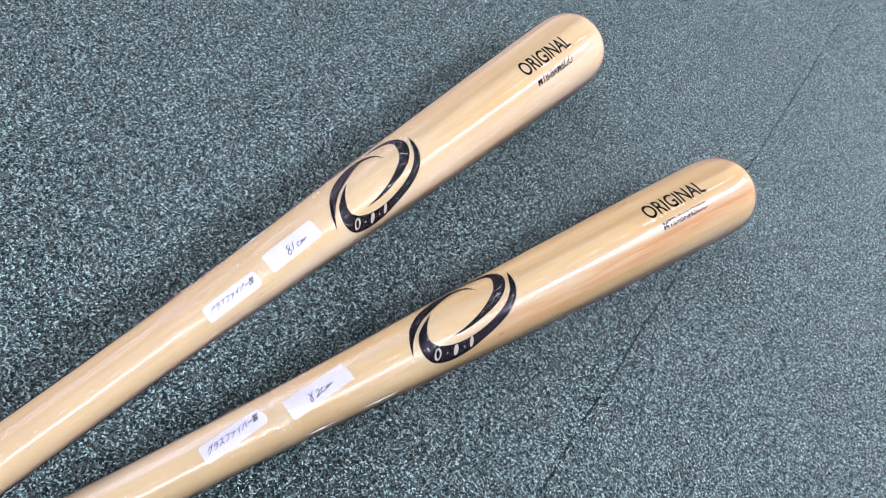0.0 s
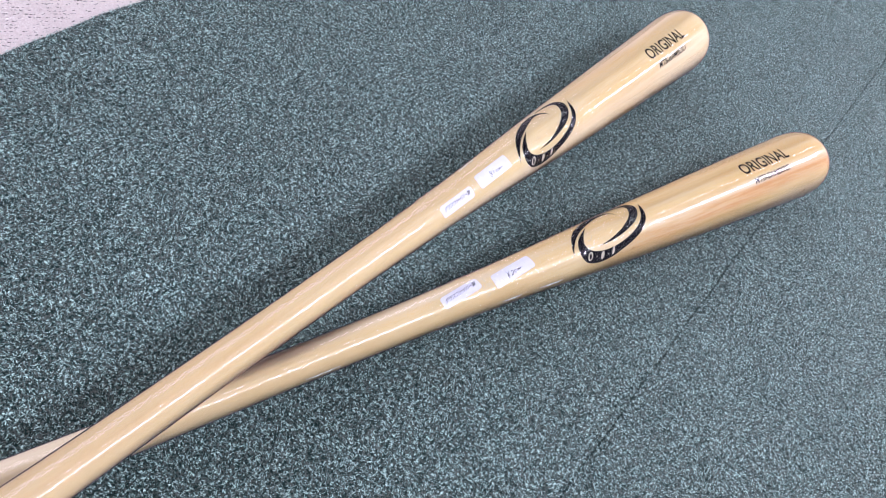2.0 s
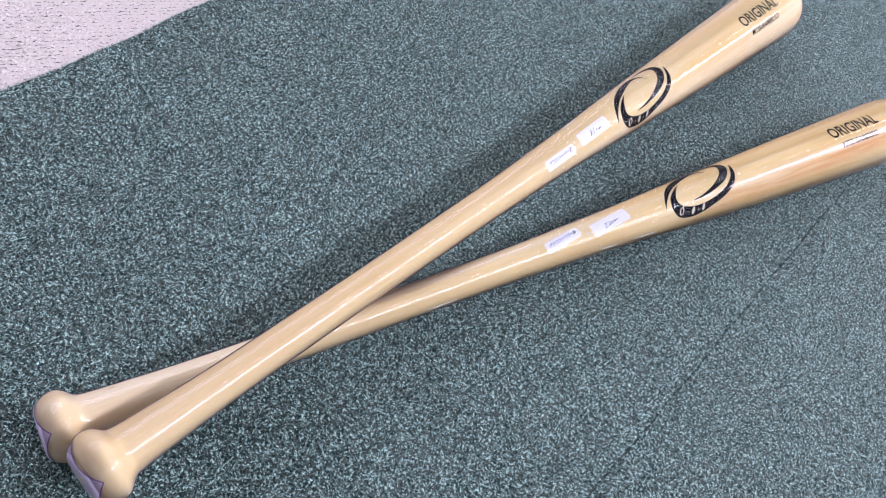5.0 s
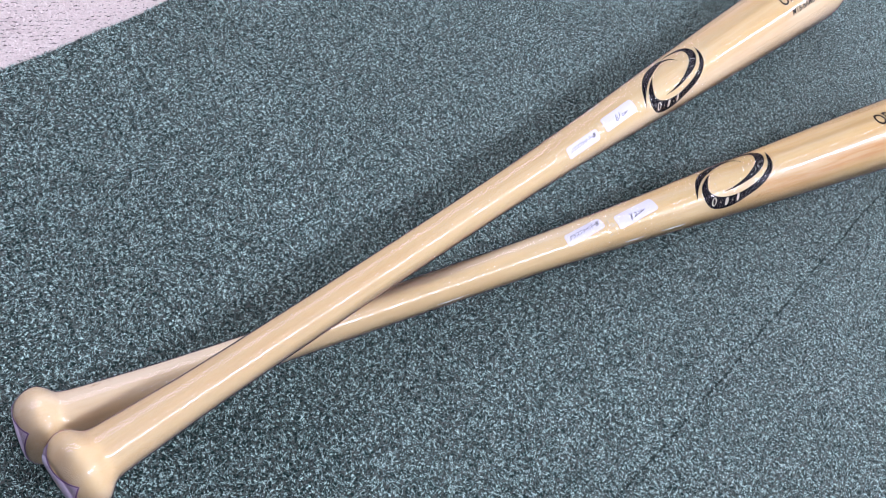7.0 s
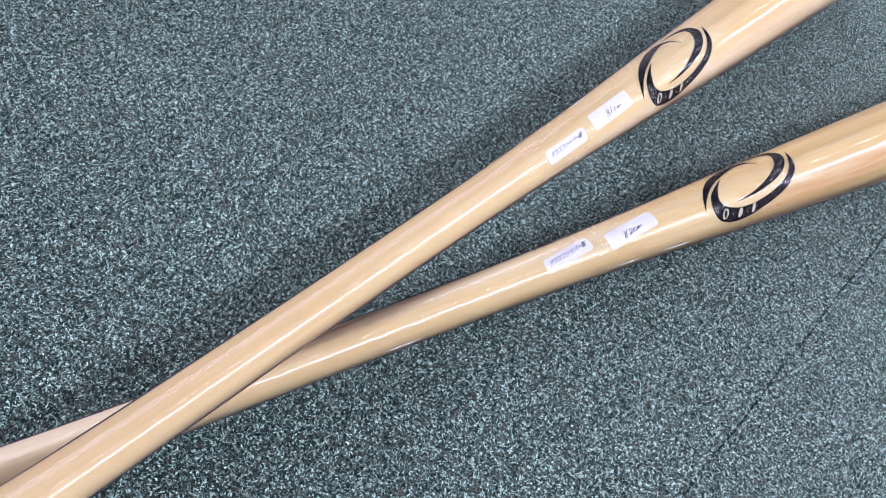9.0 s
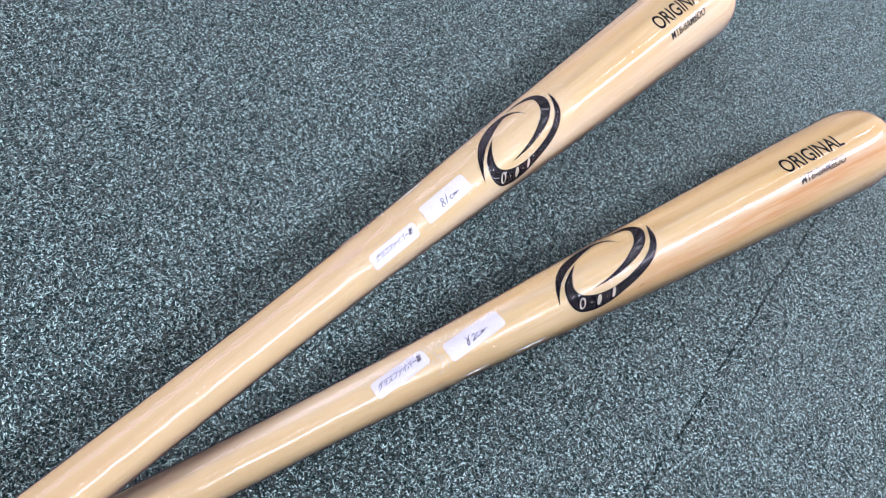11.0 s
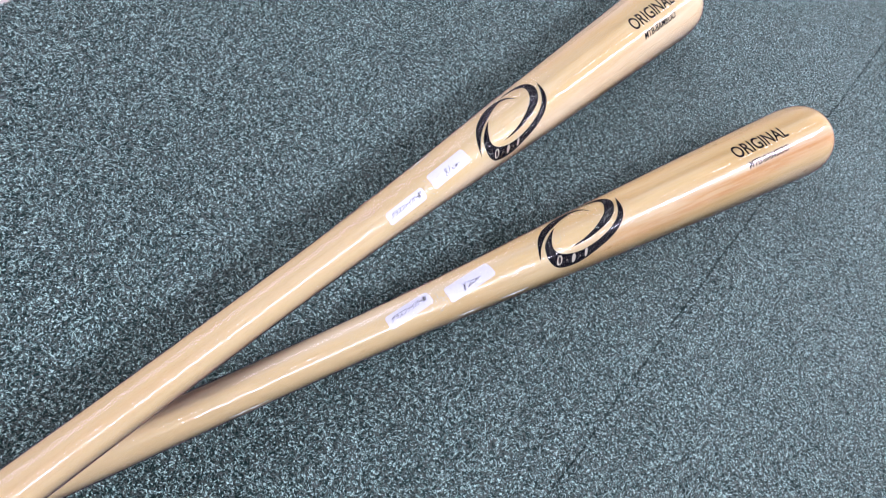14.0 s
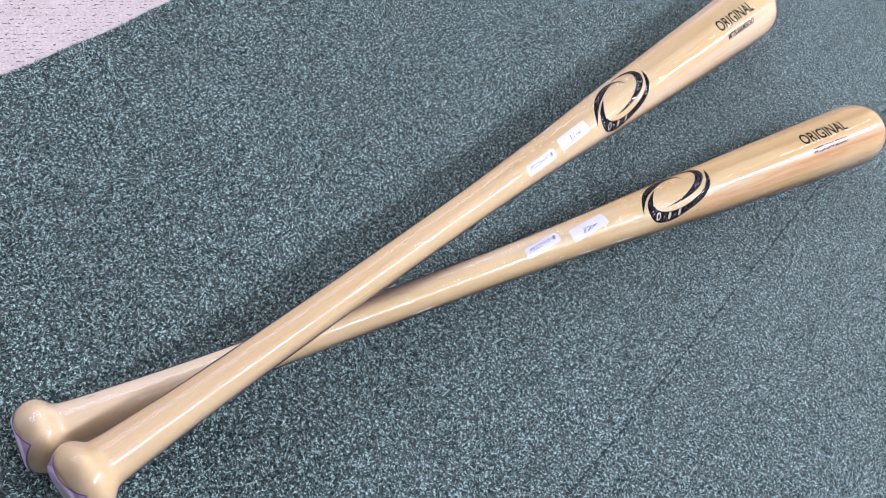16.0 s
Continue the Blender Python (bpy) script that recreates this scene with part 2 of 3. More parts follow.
GAP = 0.0002
box_floor = box(bmesh.new(), ROOM_X0, ROOM_Y0, -0.06, ROOM_X1, ROOM_Y1, -0.005)
tagged(part("floor", box_floor, plain("dark_subfloor", (0.03, 0.035, 0.035), 0.9), smooth=False), "dark subfloor under the carpet joints", "floor", kind="structure")
strip("carpet_1", lambda y: ROOM_X0, lambda y: joint_pink(y) - 2 * GAP, PINK, "pale pink needle-punch carpet beside the green carpet", -0.0012)
strip("carpet_2", lambda y: joint_pink(y) + GAP, lambda y: joint_green(y) - GAP, GREEN, "dark green flecked needle-punch carpet", -0.0012)
strip("carpet_3", lambda y: joint_green(y) + GAP, lambda y: ROOM_X1, GREEN, "dark green flecked needle-punch carpet beyond a thin joint", -0.0012)


def fibres(name, count, corners, inside, material, label, long, wide, seed, heading=None, raise_by=0.0, row=0.0):
    """Short fibres lying on the carpet within a convex patch of floor, each a twisted sliver."""
    rng = np.random.default_rng(seed)
    c = np.array(corners)
    p = rng.uniform(c.min(0), c.max(0), (count, 2))
    for a, b in zip(c, np.roll(c, -1, 0)):
        p = p[(b[0] - a[0]) * (p[:, 1] - a[1]) - (b[1] - a[1]) * (p[:, 0] - a[0]) > 0]
    p = p[inside(p[:, 0], p[:, 1], rng)]
    n = len(p)
    ang = rng.uniform(0, 2 * np.pi, n) if heading is None else rng.normal(heading, 0.0 if row else 0.15, n)
    ln, wd = long * rng.uniform(0.5, 1.6, n) / 2, wide * rng.uniform(0.6, 1.5, n) / 2
    d = np.stack([np.cos(ang), np.sin(ang)], 1)
    q = np.stack([-d[:, 1], d[:, 0]], 1)
    if row:
        across = (p * q).sum(1)
        p = p + q * ((np.round(across / row) * row - across) * 0.93)[:, None]
    zc = rng.uniform(-0.0012, 0.0002, n) + raise_by
    rise, lean, twist = rng.normal(0, 0.24, n) * ln, rng.normal(0, 0.34, n) * wd, rng.normal(0, 0.3, n) * wd
    co = np.zeros((n, 4, 3))
    for k, (along, across) in enumerate(((-1, -1), (1, -0.7), (1, 1), (-1, 0.7))):
        co[:, k, :2] = p + along * d * ln[:, None] + across * q * wd[:, None]
        co[:, k, 2] = zc + along * rise + across * (lean + along * twist)
    me = bpy.data.meshes.new(name)
    me.vertices.add(4 * n)
    me.vertices.foreach_set("co", co.ravel())
    me.loops.add(4 * n)
    me.loops.foreach_set("vertex_index", np.arange(4 * n, dtype=np.int32))
    me.polygons.add(n)
    me.polygons.foreach_set("loop_start", np.arange(0, 4 * n, 4, dtype=np.int32))
    me.update(calc_edges=True)
    return tagged(link_mesh(name, me, material, label=label, smooth=False), category="carpet fibre", kind="stuff")


def on_green(x, y, rng):
    a, b = x - np.vectorize(joint_pink)(y), x - np.vectorize(joint_green)(y)
    return (a > 0.0004 + 0.0006 * rng.uniform(-1, 1, len(x))) & (np.abs(b) > 0.0012 * rng.uniform(0, 1, len(x)))


def on_pink(x, y, rng):
    return x - np.vectorize(joint_pink)(y) < -0.0003


NEAR = [(-0.10, -0.27), (0.32, 0.14), (0.46, 0.40), (0.46, 1.00), (0.06, 1.00), (-0.42, 0.38), (-0.46, 0.03), (-0.46, -0.06), (-0.18, -0.27)]
FAR = [(-0.05, 0.995), (0.50, 0.995), (0.50, 1.45), (0.10, 1.45)]
STITCH = 1.02  # heading of the stitches on the pale carpet
PALE = [(-0.62, -0.20), (-0.30, -0.20), (-0.28, 0.55), (-0.62, 0.55)]
fibres("green_carpet_fibres", 2150000, NEAR, on_green, GREEN_FIBRE, "pale and dark green fibres matted on the carpet", 0.00113, 0.00042, 3)
fibres("far_green_carpet_fibres", 300000, FAR, on_green, GREEN_FIBRE, "pale and dark green fibres matted on the carpet", 0.00125, 0.00055, 4)
fibres("pink_carpet_fibres", 300000, PALE, on_pink, PINK_FIBRE, "pale pink fibres matted on the carpet", 0.0016, 0.0005, 5)
fibres("dark_carpet_stitches", 24000, PALE, on_pink, plain("dark_stitch", (0.07, 0.05, 0.06), 0.8), "short dark stitches in rows on pale carpet", 0.0014, 0.00042, 6, heading=STITCH, raise_by=0.0018, row=0.0034)

# ---- bats ----
PROFILE = [(0, 0.0005), (0.0004, 0.0128), (0.0012, 0.0146), (0.0030, 0.0166), (0.0055, 0.0185), (0.0085, 0.0200), (0.0115, 0.0206), (0.0145, 0.0202),
           (0.0172, 0.0187), (0.0195, 0.0166), (0.0213, 0.0149), (0.0232, 0.0140), (0.0260, 0.0136), (0.0310, 0.0132), (0.0400, 0.0128), (0.0519, 0.01235), (0.07266, 0.01163), (0.1038, 0.01121), (0.1557,
           0.01111), (0.2076, 0.01121), (0.26988, 0.01173), (0.33216, 0.01266), (0.38406, 0.01412), (0.43181, 0.01619), (0.48786, 0.0191), (0.53976, 0.02169),
           (0.59166, 0.02408), (0.64356, 0.02637), (0.69546, 0.02844), (0.74217, 0.03021), (0.76812, 0.03104), (0.78577, 0.03156), (0.79511, 0.03135), (0.80341,
           0.03052), (0.81016, 0.02865), (0.81535, 0.02522), (0.81826, 0.02024), (0.8194, 0.01453), (0.81992, 0.00727), (0.82002, 0.00042)]
PS, PR = np.array(PROFILE).T
SLOPE = np.gradient(PR, PS)
END = 0.82


CUT = [0.0]  # how much shorter the barrel of the bat in hand is turned


def radius(s):
    """Smooth radius of the turned bat at s metres from the knob's end."""
    s += CUT[0] * min(max((s - 0.70) / 0.06, 0.0), 1.0)
    s = min(max(s, 0.0), END)
    i = min(max(int(np.searchsorted(PS, s)) - 1, 0), len(PS) - 2)
    h = PS[i + 1] - PS[i]
    u = (s - PS[i]) / h
    if PS[i] < 0.002 or PS[i] > 0.8185:
        return float(PR[i] + u * (PR[i + 1] - PR[i]))
    a, b = SLOPE[i] * h, SLOPE[i + 1] * h
    return float((2 * u**3 - 3 * u**2 + 1) * PR[i] + (u**3 - 2 * u**2 + u) * a + (3 * u**2 - 2 * u**3) * PR[i + 1] + (u**3 - u**2) * b)


def on_bat(s, turn, lift):
    """A place on the bat: s along it, turn in radians from its top towards the camera's side, lift above the wood."""
    r = radius(s) + lift
    return Vector((s, -r * math.sin(turn), r * math.cos(turn)))


def lathe(stations, lift=0.0, segments=72, ripple=None):
    bm = bmesh.new()
    rings = []
    for s in stations:
        ring = []
        for k in range(segments):
            a = 2 * math.pi * k / segments
            ring.append(bm.verts.new(on_bat(s, a, lift + (ripple(s, a) if ripple else 0.0))))
        rings.append(ring)
    for a, b in zip(rings, rings[1:]):
        for i in range(segments):
            bm.faces.new((a[i], a[(i + 1) % segments], b[(i + 1) % segments], b[i]))
    bm.faces.new(rings[0][::-1])
    bm.faces.new(rings[-1])
    return bm


STATIONS = np.unique(np.concatenate([PS, np.linspace(0.002, 0.034, 30), np.linspace(0.034, 0.77, 110), np.linspace(0.77, 0.8195, 40)]))


def patch(bm, outline, s0, v0, turn0, lift, step=0.0012):
    """Lays flat outlines (lists of (along, across) in metres) on the bat, cut fine enough to follow its curve."""
    for loop in outline:
        vs = [bm.verts.new((a, b, 0)) for a, b in loop]
        bm.faces.new(vs)
    wrap(bm, s0, v0, turn0, lift, step)


def wrap(bm, s0, v0, turn0, lift, step=0.0012):
    bmesh.ops.triangulate(bm, faces=bm.faces[:])
    ys = [v.co.y for v in bm.verts]
    for y in np.arange(min(ys) + step, max(ys), step):
        bmesh.ops.bisect_plane(bm, geom=bm.verts[:] + bm.edges[:] + bm.faces[:], plane_co=(0, y, 0), plane_no=(0, 1, 0))
    xs = [v.co.x for v in bm.verts]
    for x in np.arange(min(xs) + 0.006, max(xs), 0.006):
        bmesh.ops.bisect_plane(bm, geom=bm.verts[:] + bm.edges[:] + bm.faces[:], plane_co=(x, 0, 0), plane_no=(1, 0, 0))
    for v in bm.verts:
        s, across = s0 + v.co.x, v0 + v.co.y
        v.co = on_bat(s, turn0 + across / radius(s), lift)
    bmesh.ops.recalc_face_normals(bm, faces=bm.faces[:])
    for f in bm.faces:
        c = f.calc_center_median()
        if f.normal.dot(Vector((0, c.y, c.z))) < 0:
            f.normal_flip()


def swoosh(points, count=48):
    """A tapering stroke along a smooth curve through (along, across, width) points, in millimetres, as two edges."""
    p = np.array(points, float) / 1000
    t = np.r_[0, np.cumsum(np.hypot(*np.diff(p[:, :2], axis=0).T))]
    tangents = np.gradient(p, t, axis=0)
    mid = []
    for u in np.linspace(0, t[-1], count):
        i = min(int(np.searchsorted(t, u, side="right")) - 1, len(t) - 2)
        h = t[i + 1] - t[i]
        w = (u - t[i]) / h
        mid.append((2 * w**3 - 3 * w**2 + 1) * p[i] + (w**3 - 2 * w**2 + w) * h * tangents[i] + (3 * w**2 - 2 * w**3) * p[i + 1] + (w**3 - w**2) * h * tangents[i + 1])
    mid = np.array(mid)
    d = np.gradient(mid[:, :2], axis=0)
    d /= np.hypot(*d.T)[:, None]
    q = np.stack([-d[:, 1], d[:, 0]], 1) * np.maximum(mid[:, 2:3], 0.00002) / 2
    return mid[:, :2] + q, mid[:, :2] - q


def stroke_mesh(points, s0, v0, turn0, lift):
    a, b = swoosh(points)
    bm = bmesh.new()
    va = [bm.verts.new((*c, 0)) for c in a]
    vb = [bm.verts.new((*c, 0)) for c in b]
    for i in range(len(va) - 1):
        bm.faces.new((va[i], va[i + 1], vb[i + 1], vb[i]))
    wrap(bm, s0, v0, turn0, lift)
    return bm


LEFT_STROKE = [(468.66, 7.47, 0), (470.84, 1.56, 1.84), (475.2, -3.94, 3.43), (483.19, -9.86, 4.59), (495.65, -15.57, 5.74), (508.62, -19.93, 5.5), (519, -21.28, 3.9), (525.75, -17.96, 2.07), (529.38, -10.9, 0)]
MAIN_STROKE = [(556.37, -13.7, 0), (553.25, -6.95, 2.97), (549.62, -0.62, 4.4), (544.53, 4.26, 4.95), (537.68, 8.3, 5.28), (527.3, 12.04, 5.5), (516.92, 14.53, 6.05), (503.43, 16.4, 8.14), (490.97, 15.15, 9.47),
               (482.46, 11.42, 9.68), (478.93, 6.23, 8.59), (479.56, 1.04, 6.16), (483.71, -3.74, 3.3), (494.61, -11.21, 0)]
INNER_STROKE = [(522.11, -23.36, 0), (531.46, -23.56, 1.68), (539.76, -22.32, 3.14), (545.99, -19.2, 5.61), (547.55, -13.49, 7.62), (544.95, -8.51, 7.62), (539.76, -3.53, 6.5), (531.46, 0.62, 5.15), (521.08, 4.05, 3.36),
                (508.62, 6.54, 1.79), (494.09, 7.58, 0)]


def letters(text, size_x, size_y, shear=0.0, bold=0.0):
    """The outline of a text in the built-in font, scaled to a width and a height, centred, as a flat bmesh with y down the page."""
    cu = bpy.data.curves.new("text", "FONT")
    cu.body, cu.size, cu.offset, cu.resolution_u = text, 1.0, bold, 4
    ob = new("text", cu)
    dg = bpy.context.evaluated_depsgraph_get()
    me = bpy.data.meshes.new_from_object(ob.evaluated_get(dg))
    bm = bmesh.new()
    bm.from_mesh(me)
    bpy.data.objects.remove(ob)
    bpy.data.meshes.remove(me)
    bpy.data.curves.remove(cu)
    bmesh.ops.remove_doubles(bm, verts=bm.verts[:], dist=1e-5)
    xs, ys = [v.co.x for v in bm.verts], [v.co.y for v in bm.verts]
    x0, x1, y0, y1 = min(xs), max(xs), min(ys), max(ys)
    for v in bm.verts:
        fx, fy = (v.co.x - x0) / (x1 - x0) - 0.5, (v.co.y - y0) / (y1 - y0) - 0.5
        v.co = (fx * size_x + shear * fy * size_y, -fy * size_y, 0)
    return bm


def turned(bm, degrees, dx=0.0, dy=0.0):
    bmesh.ops.transform(bm, matrix=pose(dx, dy, 0, 0, 0, degrees), verts=bm.verts[:])
    return bm


def rounded(w, h, r, k=5):
    pts = []
    for cx, cy, a0 in ((w / 2 - r, h / 2 - r, 0), (-w / 2 + r, h / 2 - r, 90), (-w / 2 + r, -h / 2 + r, 180), (w / 2 - r, -h / 2 + r, 270)):
        pts += [(cx + r * math.cos(radians(a0 + 90 * i / k)), cy + r * math.sin(radians(a0 + 90 * i / k))) for i in range(k + 1)]
    return pts


def polygon(points):
    bm = bmesh.new()
    bm.faces.new([bm.verts.new((*p, 0)) for p in points])
    return bm


EIGHT = {81: [(-5.1, -1.5), (-6.0, -1.9), (-6.6, -1.2), (-5.7, -0.2), (-5.0, 0.9), (-5.9, 1.7), (-6.8, 1.0), (-5.9, -0.2), (-4.9, -1.2)],
         82: [(-6.9, -1.8), (-6.1, -0.6), (-5.6, 0.9), (-6.2, 1.9), (-6.6, 1.0), (-5.6, -0.5), (-4.8, -1.8)]}
SECOND = {81: [(-3.0, -2.4), (-3.6, -0.4), (-4.2, 1.8)], 82: [(-3.9, -0.5), (-3.0, -1.1), (-2.5, -0.4), (-3.3, 0.8), (-4.1, 1.4), (-2.8, 1.2), (-1.9, 0.9)]}
UNIT = [[(-0.3, -0.2), (-1.1, -0.5), (-1.7, 0.5), (-1.1, 1.1), (-0.1, 0.8)], [(0.2, 1.1), (0.7, -0.2), (0.9, 0.8), (1.5, -0.3), (1.8, 0.7), (2.6, 0.0), (3.6, 0.4)]]


def label_sticker(root, s, turn, w, h, tilt, writing, writing_size, shift):
    bm = turned(polygon(rounded(w, h, 0.0022)), tilt)
    wrap(bm, s, 0, turn, 0.00025)
    paper = part("sticker", bm, PAPER, root, "white paper sticker with handwriting under clear film")
    if writing[0] != "8":
        bm = turned(letters(writing, *writing_size, shear=0.6, bold=0.014), tilt, shift[0], shift[1])
        wrap(bm, s, 0, turn, 0.00045)
        part("handwriting", bm, PEN, paper, "black pen handwriting")
        return paper
    number = int(writing[:2])
    lean = Matrix.Rotation(radians(tilt), 2)
    for stroke in (EIGHT[number], SECOND[number], *UNIT):
        pts = []
        for k, p in enumerate(stroke):
            q = lean @ Vector((1.45 * (p[0] + 1.6 - 0.25 * p[1]), 1.25 * p[1]))
            pts.append((q.x + 1000 * shift[0], q.y + 1000 * shift[1], 0.24 if k in (0, len(stroke) - 1) else 0.42))
        part("pen_stroke", stroke_mesh(pts, s, 0, turn, 0.00045), PEN, paper, "black pen handwriting")
    return paper


def knob_sticker(root, turn):
    """A lilac paper square on the knob's end, its corners folded over the rim, with a purple printed border."""
    path = np.array([(s, radius(s)) for s in np.linspace(0.0004, 0.018, 60)])
    arc = np.r_[0, np.cumsum(np.hypot(*np.diff(path, axis=0).T))] + path[0, 1]

    def fold(x, y, lift):
        rho, th = math.hypot(x, y), math.atan2(y, x) + turn
        if rho <= arc[0]:
            return Vector((0.0004 - lift, -rho * math.sin(th), rho * math.cos(th)))
        rr, ss = float(np.interp(rho, arc, path[:, 1])), float(np.interp(rho, arc, path[:, 0]))
        return Vector((ss - lift, -(rr + lift) * math.sin(th), (rr + lift) * math.cos(th)))

    def sheet(x0, y0, x1, y1, n, m, lift, bm):
        grid = [[bm.verts.new(fold(x0 + (x1 - x0) * i / n, y0 + (y1 - y0) * j / m, lift)) for j in range(m + 1)] for i in range(n + 1)]
        for i in range(n):
            for j in range(m):
                bm.faces.new((grid[i][j], grid[i][j + 1], grid[i + 1][j + 1], grid[i + 1][j]))
        return bm

    w, h, edge = 0.0158, 0.0150, 0.0007
    paper = part("end_sticker", sheet(-w, -h, w, h, 28, 28, 0.0003, bmesh.new()), LILAC, root, "lilac paper sticker folded over the knob")
    bm = bmesh.new()
    for x0, y0, x1, y1, n, m in ((-w, -h, w, -h + edge, 28, 1), (-w, h - edge, w, h, 28, 1), (-w, -h + edge, -w + edge, h - edge, 1, 28), (w - edge, -h + edge, w, h - edge, 1, 28)):
        sheet(x0, y0, x1, y1, n, m, 0.00042, bm)
    part("border", bm, PURPLE, paper, "thin purple printed border")
    return paper


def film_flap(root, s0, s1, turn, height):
    """A raised edge of the film, thin as foil, tapering to both ends, its glint given as white colour."""
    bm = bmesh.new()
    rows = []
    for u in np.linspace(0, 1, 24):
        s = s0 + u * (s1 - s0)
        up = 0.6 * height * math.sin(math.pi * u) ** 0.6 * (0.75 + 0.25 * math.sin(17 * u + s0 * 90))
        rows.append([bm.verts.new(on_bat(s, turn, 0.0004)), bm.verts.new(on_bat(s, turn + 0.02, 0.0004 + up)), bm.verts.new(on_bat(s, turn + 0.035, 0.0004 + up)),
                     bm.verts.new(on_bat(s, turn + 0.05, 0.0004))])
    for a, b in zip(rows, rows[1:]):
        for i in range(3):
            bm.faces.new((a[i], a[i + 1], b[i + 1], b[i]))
    return part("film_edge_glint", bm, FLAP_GLINT, root, "raised glossy edge of clear film, coloured white for its glint")


def glint_strokes(root, seed, turn, spots):
    """Glints on the film's fine folds, put in as white colour: each a short bent ridge. spots: (s, across, spread
    along, spread across, count, length), millimetres.
    """
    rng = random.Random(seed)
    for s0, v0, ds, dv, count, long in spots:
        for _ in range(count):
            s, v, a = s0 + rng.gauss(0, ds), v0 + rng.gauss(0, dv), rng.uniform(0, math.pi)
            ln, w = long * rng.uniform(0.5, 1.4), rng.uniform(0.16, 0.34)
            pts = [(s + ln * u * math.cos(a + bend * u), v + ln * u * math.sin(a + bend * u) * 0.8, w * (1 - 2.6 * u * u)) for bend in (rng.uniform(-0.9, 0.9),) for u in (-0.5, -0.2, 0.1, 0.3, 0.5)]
            part("crease_glint", stroke_mesh(pts, 0, 0, turn, 0.00105), GLINT_WHITE, root)


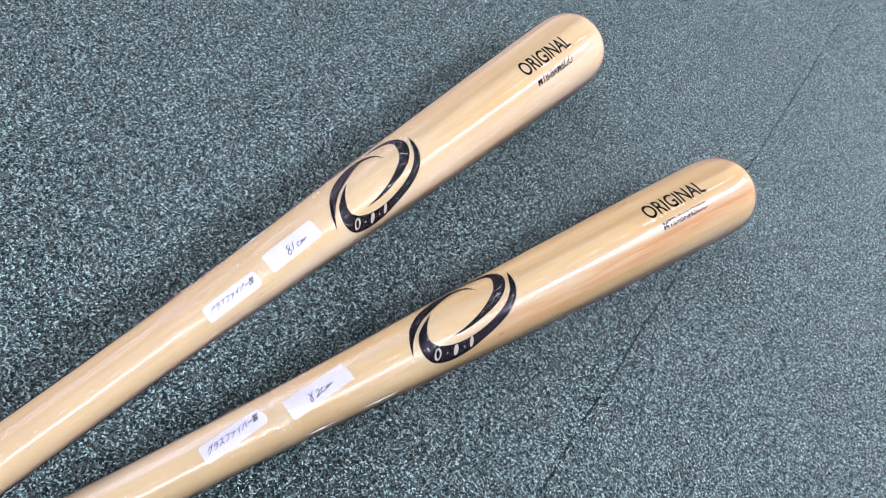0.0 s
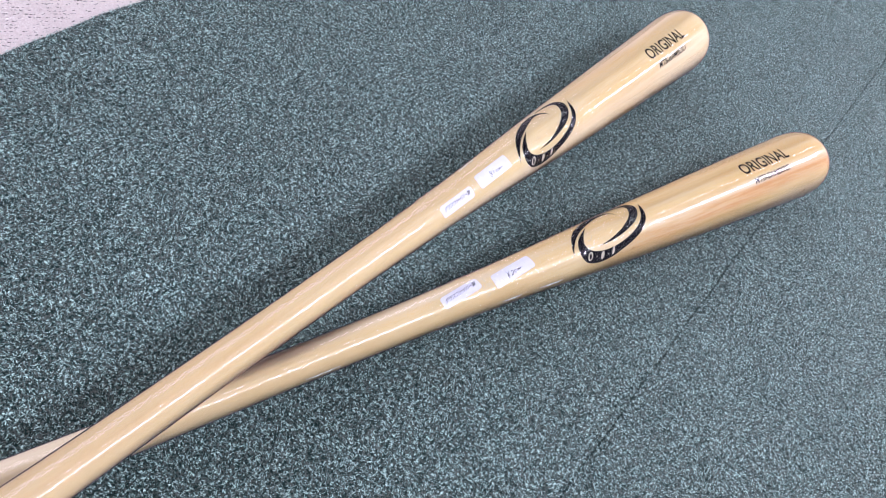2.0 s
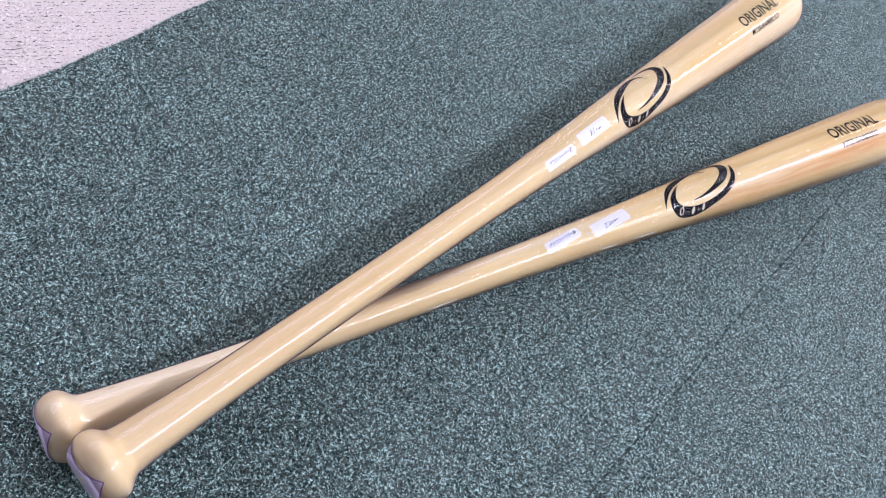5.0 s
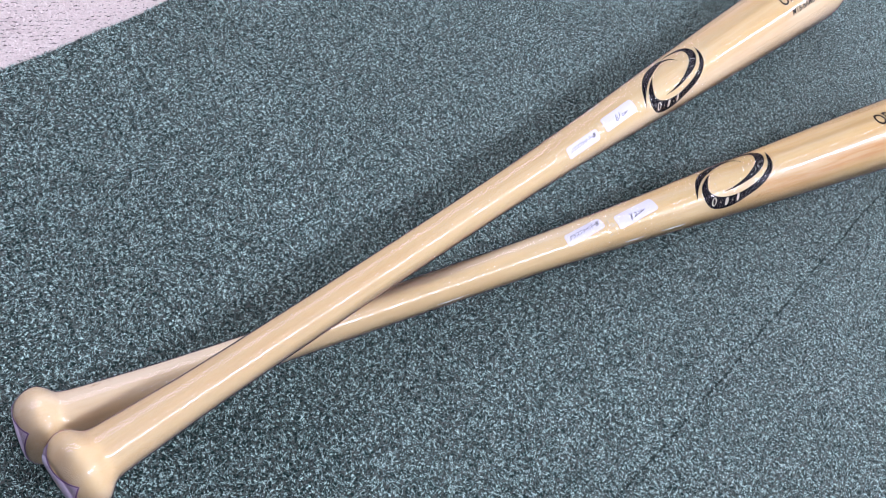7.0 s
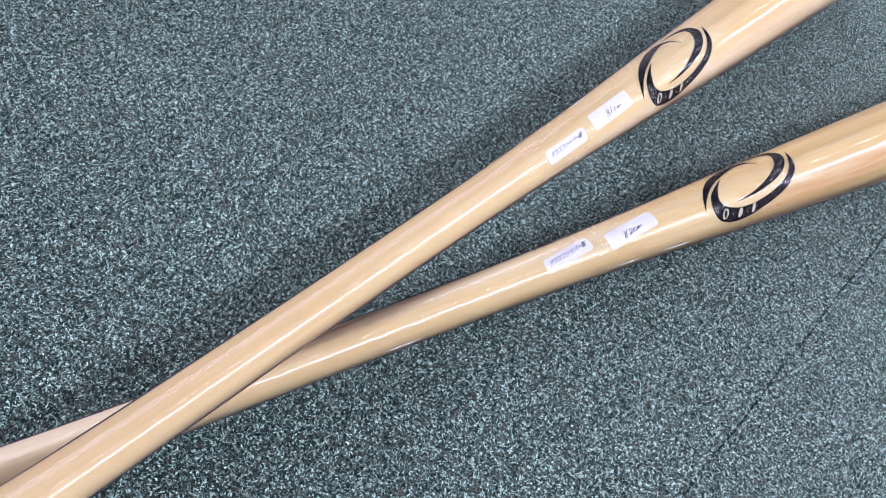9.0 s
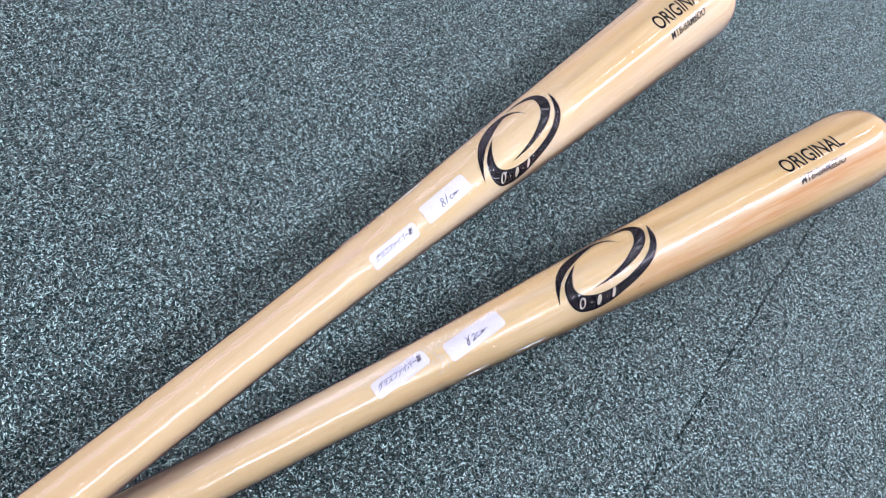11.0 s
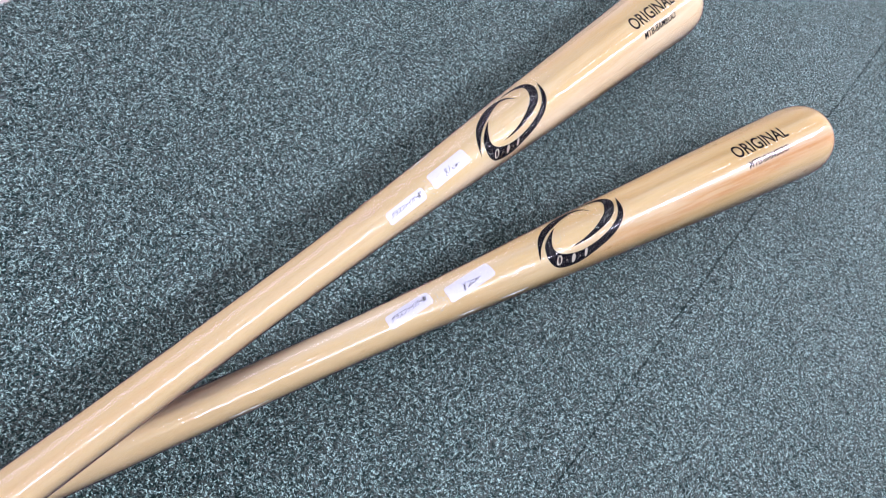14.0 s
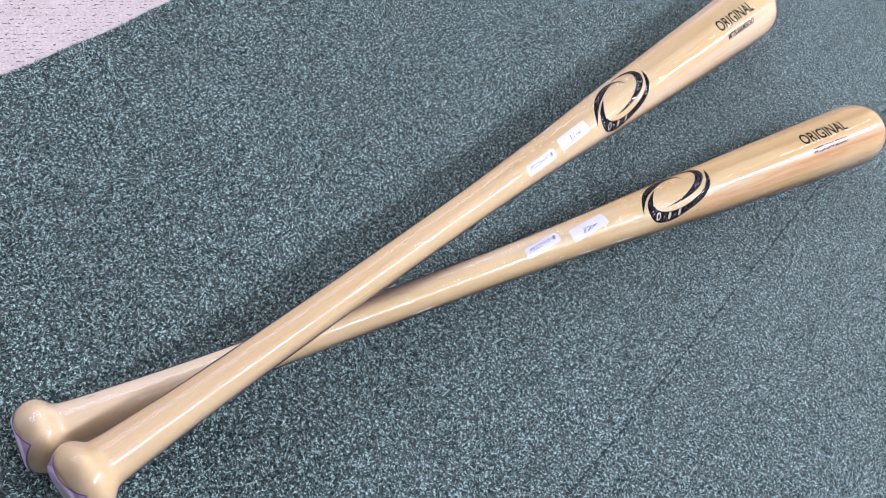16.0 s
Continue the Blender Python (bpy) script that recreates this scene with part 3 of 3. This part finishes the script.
def bat(knob, tip, number, turn, stickers, flaps, glints, label):
    axis = (Vector(tip) - Vector(knob)).normalized()
    side = Vector((0, 0, 1)).cross(axis).normalized()
    up = axis.cross(side)
    root = new("baseball_bat")
    root.matrix_basis = Matrix.Translation(knob) @ Matrix((axis, side, up)).transposed().to_4x4()
    CUT[0] = 0.82 - number / 100
    ends = STATIONS[STATIONS < number / 100]
    wood = part("wooden_body", lathe(np.r_[ends, number / 100]), WOOD[number], root, "turned laminated bamboo with clear lacquer")
    logo = part("logo_print", stroke_mesh(MAIN_STROKE, 0, 0, turn, 0.00018), INK, root, "black printed crescents")
    part("crescent", stroke_mesh(LEFT_STROKE, 0, 0, turn, 0.00018), INK, logo)
    part("crescent", stroke_mesh(INNER_STROKE, 0, 0, turn, 0.00022), INK, logo)
    # light marks in the crescent: a ring, two slanted bars and dots
    for s, v, w, h, hollow in ((484.0, 12.4, 5.0, 6.4, True), (496.5, 15.2, 3.4, 6.2, False), (508.1, 15.2, 2.6, 6.2, False), (490.4, 14.4, 1.0, 1.0, False), (502.5, 15.9, 1.0, 1.0, False)):
        ring = [(w / 2000 * math.cos(a) - 0.25 * h / 2000 * math.sin(a), h / 2000 * math.sin(a)) for a in np.linspace(0, 2 * math.pi, 20, endpoint=False)]
        if hollow:
            bm = bmesh.new()
            outer = [bm.verts.new((*p, 0)) for p in ring]
            inner = [bm.verts.new((0.52 * p[0], 0.74 * p[1], 0)) for p in ring]
            for k in range(len(ring)):
                bm.faces.new((outer[k - 1], outer[k], inner[k], inner[k - 1]))
        else:
            bm = polygon(ring)
        wrap(bm, s / 1000, v / 1000, turn, 0.00032)
        part("light_mark", bm, INK_LIGHT, logo)
    bm = letters("ORIGINAL", 0.0690, 0.0120, 0.0, 0.014)
    wrap(bm, 0.7165, -0.0053, turn, 0.00018)
    part("lettering", bm, INK, root, "black printed capital letters")
    bm = letters("MTB-BAMBOO", 0.0525, 0.0058, 0.2, 0.014)
    wrap(bm, 0.7165, 0.0090, turn, 0.00018)
    part("lettering", bm, INK, root, "small black printed capital letters")
    for args in stickers:
        label_sticker(root, *args)
    knob_sticker(root, 1.15 + turn)

    def ripple(s, a):
        amp = 0.000015 + 0.0006 * math.exp(-((s - 0.388) / 0.03) ** 2) + 0.00016 * math.exp(-((s - 0.52) / 0.05) ** 2) + 0.0002 * math.exp(-((s - 0.25) / 0.03) ** 2)
        return amp * (noise.noise((s * 160 + number, 2.2 * math.cos(a), 2.2 * math.sin(a))) + 0.5 * noise.noise((s * 420, 5 * math.cos(a), 5 * math.sin(a))))

    film = part("clear_film", lathe(np.unique(np.concatenate([np.linspace(0.0003, 0.034, 24), np.linspace(0.034, 0.57, 260), np.linspace(0.57, number / 100 - 0.0003, 110)])), 0.0007, 72, ripple),
                FILM[number], root, "clear shrink film with fine wrinkles")
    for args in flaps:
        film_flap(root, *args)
    glint_strokes(root, number, turn, glints)
    return tagged(root, label, "baseball bat", "bamboo bats")


bat((-0.1319, -0.1658, 0.0216), (0.1949, 0.6167, 0.0325), 82, 0.0,
    [(0.4133, -0.4 / 15, 0.0385, 0.0108, -7.5, "82 cm", (0.0165, 0.0045), (0.001, 0.0004)),
     (0.3664, 0.0, 0.0345, 0.0088, -8.5, "グラスファイバー製", (0.0285, 0.0034), (0.0, -0.0008))],
    [(0.434, 0.457, 1.25, 0.0012), (0.400, 0.417, 1.25, 0.0010), (0.244, 0.268, 1.25, 0.0011)],
    [(389, 3, 4, 3.0, 14, 6), (538, -4, 6, 3, 7, 5), (484, 6, 3, 4, 4, 6), (553, 0, 2, 3, 5, 4)],
    "glossy lacquered bamboo baseball bat in clear film on green carpet")
bat((-0.0910, -0.1699, 0.0503), (0.0166, 0.6711, 0.0299), 81, 0.22,
    [(0.4395, 3.6 / 16, 0.0380, 0.0110, -2.0, "81 cm", (0.0155, 0.0042), (0.0025, 0.0008)),
     (0.3949, 6.3 / 14, 0.0350, 0.0088, -1.5, "グラスファイバー製", (0.0285, 0.0034), (0.0, -0.0008))],
    [(0.420, 0.441, -1.0, 0.0010)],
    [(417, 2, 3, 2.5, 7, 5), (538, -2, 6, 4, 9, 6), (475, 0, 3, 5, 4, 7), (553, -2, 3, 3, 3, 5)],
    "glossy lacquered bamboo baseball bat lying across the other bat")
